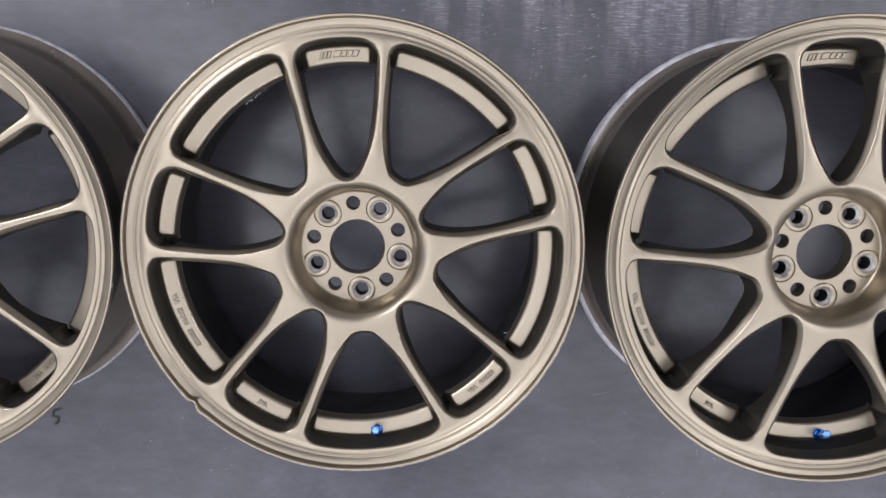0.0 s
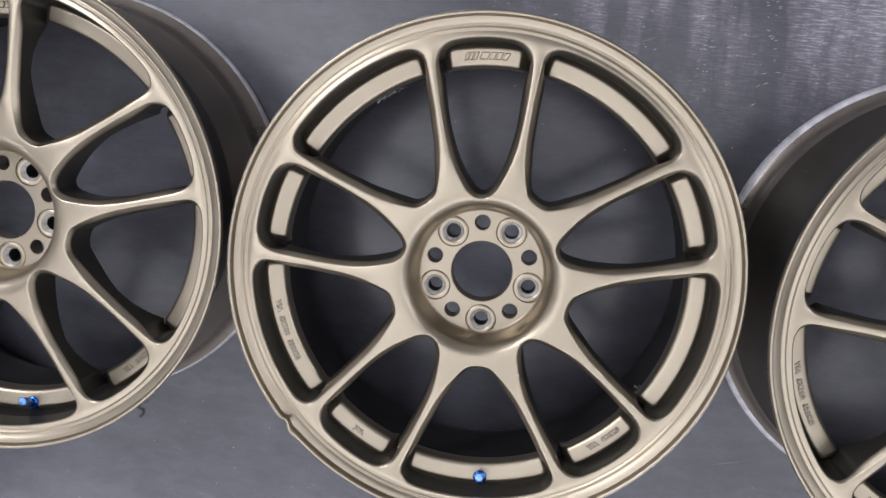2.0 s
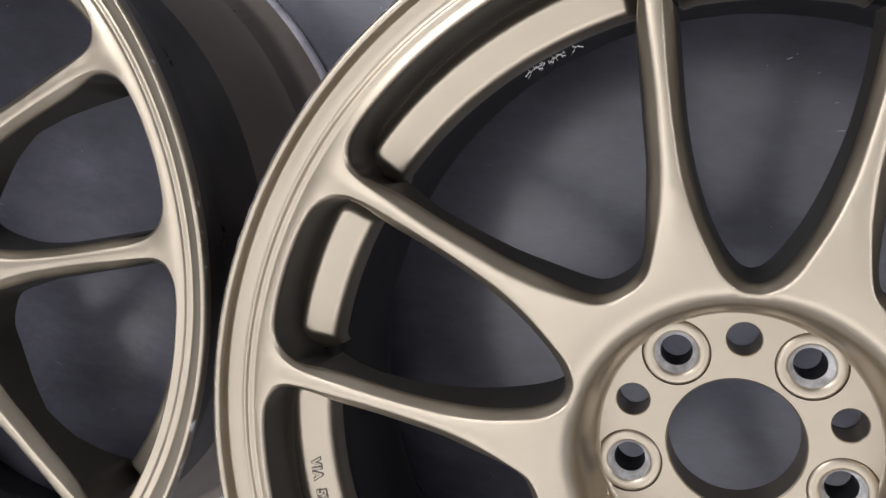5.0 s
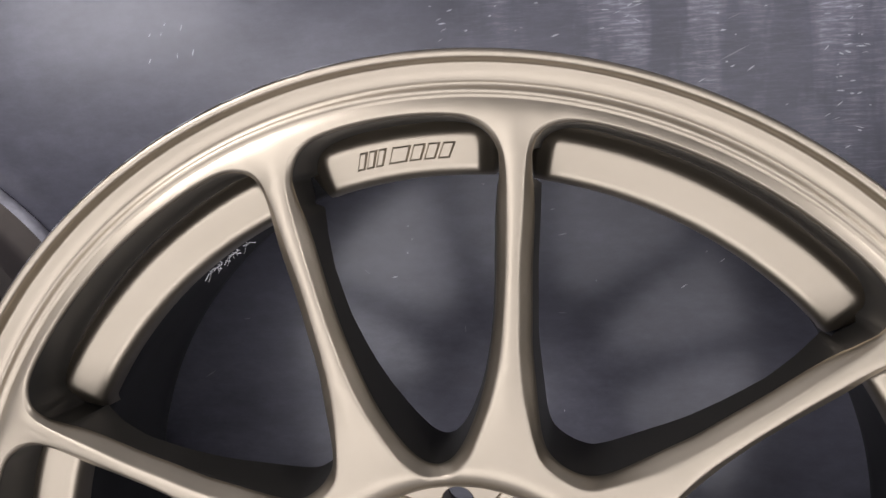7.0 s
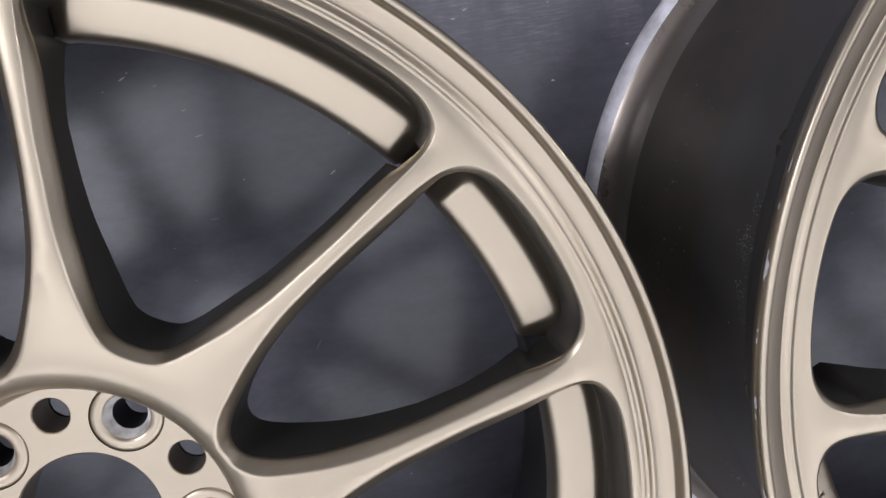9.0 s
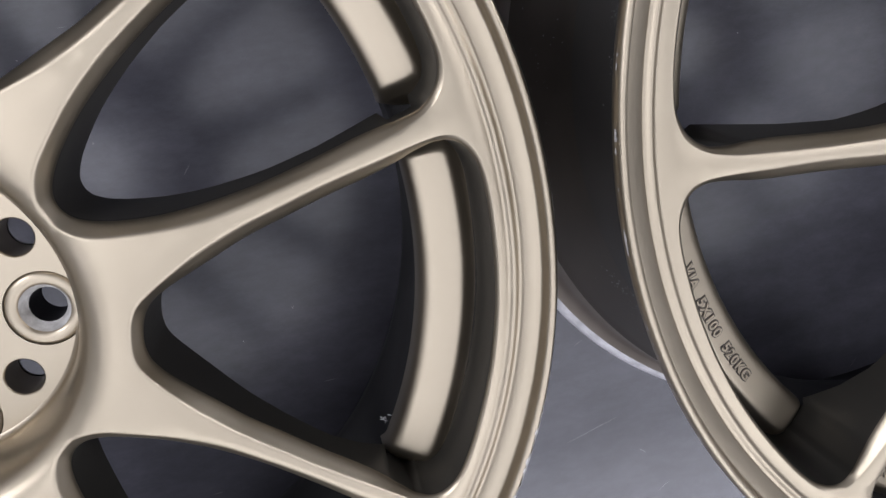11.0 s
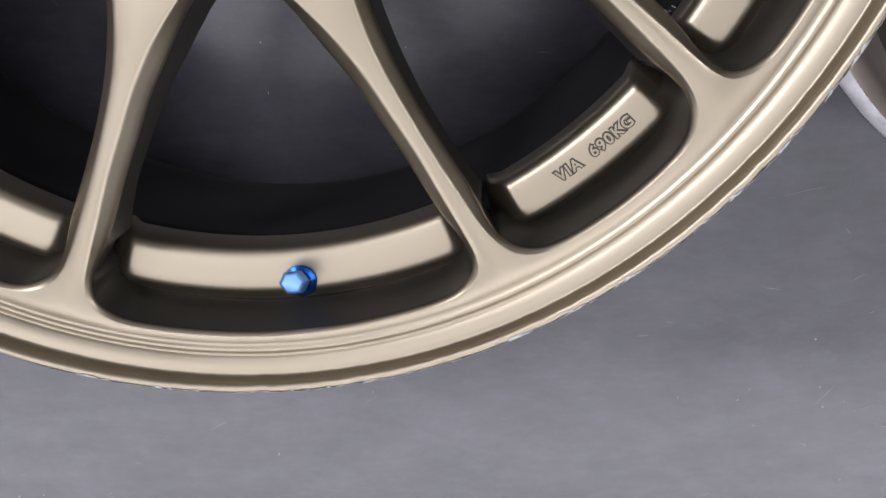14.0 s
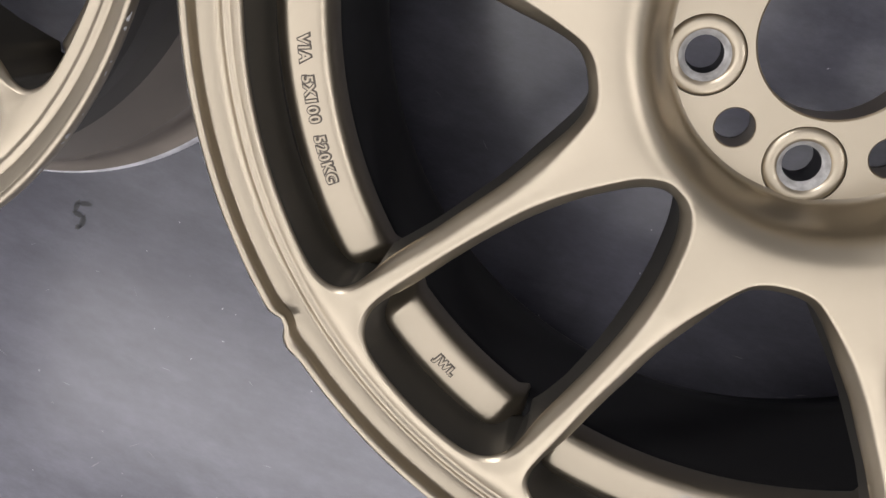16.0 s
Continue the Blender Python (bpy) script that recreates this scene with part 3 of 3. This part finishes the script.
def alloy_wheel(wear, wider, deep, label):
    wheel = tagged(new("alloy_wheel"), label, "car wheel", "three wheels laid in a row")
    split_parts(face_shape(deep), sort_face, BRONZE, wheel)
    underside(wheel, deep)
    rim_parts(wheel, wear, wider, deep)
    hub_plate(wheel)
    for k in range(5):
        lug_seat(wheel, 36 + 72 * k)
    for k in range(5):
        pad_n = pad(wheel, 72 * k, 10.7, deep)
        pad_w = pad(wheel, 72 * k + 36, 20.2, deep)
        if k == 0:
            for bar in ((-19.0, -15.6, -3.6, 3.6), (-14.8, -11.4, -3.6, 3.6), (-10.6, -7.2, -3.6, 3.6),
                        (-4.6, 3.4, -3.4, 3.4), (4.6, 9.8, -3.4, 3.4), (11.0, 16.0, -3.4, 3.4), (17.2, 22.4, -3.4, 3.4)):
                emboss(pad_n, 0, 211.0, "", 0, True, "raised_bar", BRONZE, "", 0.45, [bar], deep)
        words = {2: [(pad_n, 142.6, 210.0, "VIA  690KG", 6.3)], 3: [(pad_n, 216, 211.0, "JWL", 5.4), (pad_w, 251.5, 211.0, "VIA  5X100  520KG", 6.6)]}
        for over, at, r, text, size in words.get(k, []):
            letters = emboss(over, at, r, text, size, False, "raised_letters", BRONZE, "raised cast letters", deep=deep)
            # one brown rim paints both crease shade and dirt round each letter
            emboss(over, at, r, text, size, False, "letter_dirt_and_shade", DIRT_AND_SHADE, "dark rim round the letters, dirt and painted crease shade together", deep=deep, flat=0.12, low=0.0, bevel=0.72)
    valve(wheel, deep)
    return wheel


# ---- setting ----
def slab(name, x0, x1, y0, y1, z0, z1, mat):
    verts = [(x, y, z) for z in (z0, z1) for y in (y0, y1) for x in (x0, x1)]
    faces = [(0, 2, 3, 1), (4, 5, 7, 6), (0, 1, 5, 4), (1, 3, 7, 5), (3, 2, 6, 7), (2, 0, 4, 6)]
    return tagged(mesh_object(name, verts, faces, mat, smooth=False), kind="structure")


# floor beyond the sheet is unseen, added to bounce light to the ceiling
tagged(slab("floor", -3, 3, -3, 3, -0.08, -0.004, BOUNCE_FLOOR), "unseen plain grey floor under the sheet, added to bounce light", "floor")
tagged(slab("floor_sheet", -1.9, 1.9, -1.5, 1.7, -0.004, 0.0, SHEET), "charcoal floor sheet with a soft sheen, smears and pale scratches", "floor sheet")
# ceiling and walls close the room out of view; their tones set bounced light
tagged(slab("ceiling", -3.1, 3.1, -3.1, 3.1, 2.6, 2.7, CEILING), "plain pale ceiling", "ceiling")
for wall_name, box in (("wall_north", (-3.1, 3.1, 3.0, 3.1)), ("wall_south", (-3.1, 3.1, -3.1, -3.0)), ("wall_east", (3.0, 3.1, -3.0, 3.0)), ("wall_west", (-3.1, -3.0, -3.0, 3.0))):
    tagged(slab(wall_name, *box, -0.08, 2.6, WALL), "plain painted wall", "wall")

# ---- the wheels ----
middle = alloy_wheel(True, -9.0, 0.0, "bronze ten-spoke alloy wheel with a kerbed, dented front lip")
middle.matrix_world = pose(0, 0, 0, 0, 0, 6.0)
left = alloy_wheel(False, -9.0, 15.0, "bronze ten-spoke alloy wheel with a finely worn lip, lying face up")
left.matrix_world = pose(-0.506, -0.003, 0, 0, 0, 8.0)
right = alloy_wheel(False, 23.0, 17.0, "bronze ten-spoke alloy wheel with a deep barrel and chipped lip")
right.matrix_world = pose(0.514, 0.011, 0.032, 0, 0, 4.7)


# ---- wear and small things on the wheels ----
def lip_rash(parent, seed, runs, label):
    """Bare alloy along the outer edge of the front lip: ragged where a kerb has ground it."""
    edge = [(246.4, 1.8), (247.0, 1.2), (247.7, 1.1), (248.4, 1.0), (249.4, 2.2), (249.6, 4.5)]
    verts, faces, last = [], [], None
    steps = 1440
    for i in range(steps + 1):
        deg = 360 * i / steps
        width = 0.0
        for start, end, base, rough in runs:
            if start < deg < end:
                fade = min(1.0, (deg - start) / 4, (end - deg) / 4)
                n = 1.5 * noise.noise((deg * 0.35, seed, 0)) + 0.9 * noise.noise((deg * 1.7, seed, 4)) + 0.4 * noise.noise((deg * 5, seed, 8))
                width = max(width, fade * (base + rough * n))
        if width <= 0.05:
            last = None
            continue
        width = min(0.98, width)
        row = []
        for k in range(4):
            q = (1 - width * (1 - k / 3)) * (len(edge) - 1)
            j = min(int(q), len(edge) - 2)
            r = edge[j][0] + (edge[j + 1][0] - edge[j][0]) * (q - j)
            d = edge[j][1] + (edge[j + 1][1] - edge[j][1]) * (q - j)
            dr, dd = lip_wear(deg, 15, r, d) if seed == 1 else (0, 0)
            jag = 0.14 * noise.noise((deg * 2.2, k * 3.0, seed))
            row.append(len(verts))
            verts.append(polar(r + dr + 0.22 + jag * 0.5, deg, d + dd - 0.2 - jag))
        if last:
            for k in range(3):
                faces.append((last[k], row[k], row[k + 1], last[k + 1]))
        last = row
    return tagged(mesh_object("lip_rash", verts, faces, RASH, parent, smooth=False), label, kind="stuff")


lip_rash(middle, 1, [(0, 120, 0.12, 0.10), (112, 206, 0.38, 0.42), (206, 232, 0.24, 0.12), (224, 240, 0.36, 0.2), (240, 360, 0.27, 0.12)], "kerb-ground bare silver edge of the lip")
lip_rash(right, 2, [(255, 300, 0.04, 0.13), (200, 262, 0.0, 0.16), (150, 200, 0.0, 0.18)], "small silver chips along the lip edge")
lip_rash(left, 3, [(60, 170, -0.05, 0.3)], "fine silver edge wear on the lip")


def ribbon(points, width):
    """A thin flat strip along points: verts and faces."""
    verts, faces = [], []
    for i, p in enumerate(points):
        a, b = points[max(0, i - 1)], points[min(len(points) - 1, i + 1)]
        side = (Vector(b) - Vector(a)).cross(Vector((0, 0, 1)))
        side = side.normalized() * width * 0.5 if side.length else Vector((width / 2, 0, 0))
        verts += [Vector(p) + side, Vector(p) - side]
        if i:
            faces.append((2 * i - 2, 2 * i - 1, 2 * i + 1, 2 * i))
    return verts, faces


def tape_patch(parent):
    """A torn scrap of green tape stuck in the barrel's well."""
    verts, faces = [], []
    for i in range(13):
        deg = 222 + 18.2 * i / 12
        for j in range(5):
            low = 127 + (1.0 if i % 3 == 0 else 0)
            d = 76 + (low - 76) * j / 4
            verts.append(polar(float(np.interp(d, (69, 77, 104), (215.5, 213.5, 213.0))) + 0.4, deg + (0.6 if j % 2 else 0), d))
    for i in range(12):
        for j in range(4):
            a = i * 5 + j
            faces.append((a, a + 5, a + 6, a + 1))
    mesh_object("tape_patch", verts, faces, GREEN, parent, "torn green tape scrap")


tape_patch(right)


def tape_fluff(parent, centre, spread, depth, radius, count, seed):
    """Pale torn fibres clinging under the edge of a window."""
    rnd = random.Random(seed)
    verts, faces = [], []
    for _ in range(count):
        deg = centre + rnd.uniform(-spread, spread)
        p = polar(radius, deg, depth + rnd.uniform(-3, 3))
        pts, step = [p], Vector((rnd.uniform(-1, 1), rnd.uniform(-1.0, 0.4), rnd.uniform(-0.4, 0.6))) * 0.0004
        for _ in range(5):
            step = step + Vector((rnd.uniform(-1, 1), rnd.uniform(-1, 1), rnd.uniform(-1, 1))) * 0.0003
            pts.append(pts[-1] + step)
        v, f = ribbon(pts, rnd.uniform(0.0002, 0.0005))
        b = len(verts)
        verts += v
        faces += [tuple(b + i for i in q) for q in f]
    mesh_object("torn_fibres", verts, faces, FIBRE, parent, "pale torn fibres of old tape")


for spot, spread, count in ((-31.6, 1.1, 12), (-29.8, 0.6, 5), (-28.0, 1.0, 14), (-25.2, 0.4, 6)):
    tape_fluff(middle, spot, spread, 56, 199.5, count, 5)
tape_fluff(middle, 126.2, 0.6, 60, 200.5, 8, 6)


def flakes(parent, name, mat, label, seed, spots):
    """Scattered specks of dust and scraped paint on the barrel. spots: degrees, depth, spreads of both, count, size in mm."""
    rnd = random.Random(seed)
    section = [(r, d) for r, d in RIM[26:35]]
    verts, faces = [], []
    for deg, depth, sa, sd, count, size in spots:
        for _ in range(count):
            a, d = rnd.gauss(deg, sa), rnd.gauss(depth, sd)
            r = float(np.interp(d, [p[1] + (23 if p[1] > 105 else 0) for p in section], [p[0] for p in section])) + 0.35
            w, h = size * rnd.uniform(0.2, 1.0), size * rnd.uniform(0.3, 1.6)
            k = len(verts)
            n = rnd.choice((3, 4, 5))
            for i in range(n):
                u = 2 * math.pi * i / n + rnd.uniform(-0.4, 0.4)
                dd = d + h * math.cos(u)
                rr = float(np.interp(dd, [p[1] + (23 if p[1] > 105 else 0) for p in section], [p[0] for p in section])) + 0.35
                verts.append(polar(rr, a + math.degrees(w * math.sin(u) / r), dd))
            faces.append(tuple(range(k, k + n)))
    tagged(mesh_object(name, verts, faces, mat, parent, smooth=False), label, kind="stuff")


flakes(right, "scraped_dust", SCRATCH, "pale scraped flecks in the barrel", 21,
       [(294.5, 86, 1.0, 4.0, 40, 0.45), (289, 92, 1.2, 5.0, 80, 0.5), (283.5, 92, 1.2, 4.0, 40, 0.45), (277, 90, 3.0, 8.0, 18, 0.5),
        (249, 149, 2.0, 3.5, 26, 0.6), (244, 148, 1.6, 3.0, 20, 0.5), (238, 150, 6.0, 12.0, 18, 0.4), (290, 170, 12.0, 10.0, 40, 0.5)])


def nick(parent, r, deg):
    """A small bright knock on the edge of a spoke."""
    rnd = random.Random(4)
    verts, faces = [], []
    for _ in range(6):
        a, q = deg + rnd.gauss(0, 0.35), r + rnd.gauss(0, 1.6)
        k = len(verts)
        for i in range(4):
            u = math.pi / 2 * i + rnd.uniform(-0.3, 0.3)
            rr = q + 0.7 * math.sin(u)
            verts.append(polar(rr, a + 0.2 * math.cos(u), face_depth(rr) - 0.25))
        faces.append((k, k + 1, k + 2, k + 3))
    tagged(mesh_object("nick", verts, faces, SEAT, parent, smooth=False), "small bright knock in the paint", kind="stuff")


nick(middle, 103.5, 157.2)


# ---- marks on the floor sheet ----
def strokes(name, rows, mat, label, category, z):
    """Many fine marks lying on the sheet, one mesh. rows: x, y, length, angle, width."""
    verts, faces = [], []
    for x, y, length, angle, width in rows:
        c, sn = math.cos(radians(angle)), math.sin(radians(angle))
        pts = [Vector((x + c * length * t, y + sn * length * t + 0.03 * length * math.sin(3 * t), z)) for t in (-0.5, -0.17, 0.17, 0.5)]
        v, f = ribbon(pts, width)
        v[0], v[1], v[-1], v[-2] = (v[0] + v[1]) / 2 + Vector((0, 1e-5, 0)), (v[0] + v[1]) / 2, (v[-1] + v[-2]) / 2 + Vector((0, 1e-5, 0)), (v[-1] + v[-2]) / 2
        b = len(verts)
        verts += v
        faces += [tuple(b + i for i in q) for q in f]
    return tagged(mesh_object(name, verts, faces, mat, smooth=False), label, category, kind="stuff")


rnd = random.Random(11)
marks = []
for cx, cy, sx, sy, n, lean in (
        (0.085, 0.285, 0.010, 0.020, 14, 10), (0.150, 0.300, 0.010, 0.035, 26, 8), (0.212, 0.275, 0.008, 0.050, 34, 5), (0.235, 0.300, 0.012, 0.04, 24, 5),
        (0.285, 0.300, 0.012, 0.060, 44, 8), (0.335, 0.310, 0.010, 0.060, 40, 5), (0.375, 0.330, 0.010, 0.050, 26, 8), (0.02, 0.285, 0.012, 0.010, 8, 12),
        (-0.028, 0.292, 0.010, 0.010, 8, 10), (-0.215, 0.302, 0.012, 0.012, 8, 60), (-0.06, 0.145, 0.016, 0.014, 4, 20), (0.135, 0.124, 0.014, 0.012, 3, 30),
        (0.012, 0.180, 0.012, 0.016, 5, 5), (0.18, 0.36, 0.06, 0.03, 40, 8), (0.455, -0.243, 0.012, 0.006, 10, -30), (0.50, -0.315, 0.01, 0.006, 6, -20)):
    for _ in range(n):
        marks.append((rnd.gauss(cx, sx), rnd.gauss(cy, sy), rnd.uniform(0.001, 0.006), rnd.gauss(lean, 15), rnd.uniform(0.0003, 0.0010)))
for _ in range(120):
    marks.append((rnd.uniform(-0.8, 0.8), rnd.uniform(-0.62, -0.2), rnd.uniform(0.0008, 0.003), rnd.uniform(0, 180), rnd.uniform(0.0003, 0.0008)))
for _ in range(90):
    marks.append((rnd.uniform(-0.8, 0.8), rnd.uniform(-0.2, 0.5), rnd.uniform(0.0006, 0.002), rnd.uniform(0, 180), rnd.uniform(0.0003, 0.0006)))
strokes("scuff_marks", marks, SCRATCH, "pale scuffs, scratches and dust specks on the charcoal sheet", "scuff marks", 0.00012)
long_marks = [(0.324, -0.2295, 0.042, 12, 0.0005), (0.373, -0.386, 0.022, 55, 0.0008), (0.405, -0.395, 0.016, 25, 0.0010), (0.425, -0.412, 0.02, -20, 0.0009),
              (0.20, 0.355, 0.05, 9, 0.0006), (0.15, 0.262, 0.020, 22, 0.0007), (0.30, 0.33, 0.05, 8, 0.0006)]
for _ in range(90):
    long_marks.append((rnd.uniform(-0.75, 0.75), rnd.uniform(-0.62, -0.2), rnd.uniform(0.003, 0.016), rnd.gauss(15, 30), rnd.uniform(0.0002, 0.0006)))
for _ in range(60):
    long_marks.append((rnd.uniform(-0.7, 0.7), rnd.uniform(-0.18, 0.5), rnd.uniform(0.002, 0.010), rnd.gauss(10, 40), rnd.uniform(0.0002, 0.0005)))
strokes("long_scratches", long_marks, FAINT, "long pale scratches on the charcoal sheet", "scratches", 0.00016)
scribble = [(-0.4300, -0.2700, 0.013, 70, 0.0041), (-0.4230, -0.2660, 0.014, 12, 0.0039), (-0.4285, -0.2765, 0.011, -8, 0.0044), (-0.4240, -0.2810, 0.013, 75, 0.0045), (-0.4275, -0.2870, 0.007, 40, 0.0039)]
strokes("ink_scribble", scribble, INK, "small black ink scribble on the charcoal sheet", "ink mark", 0.0002)
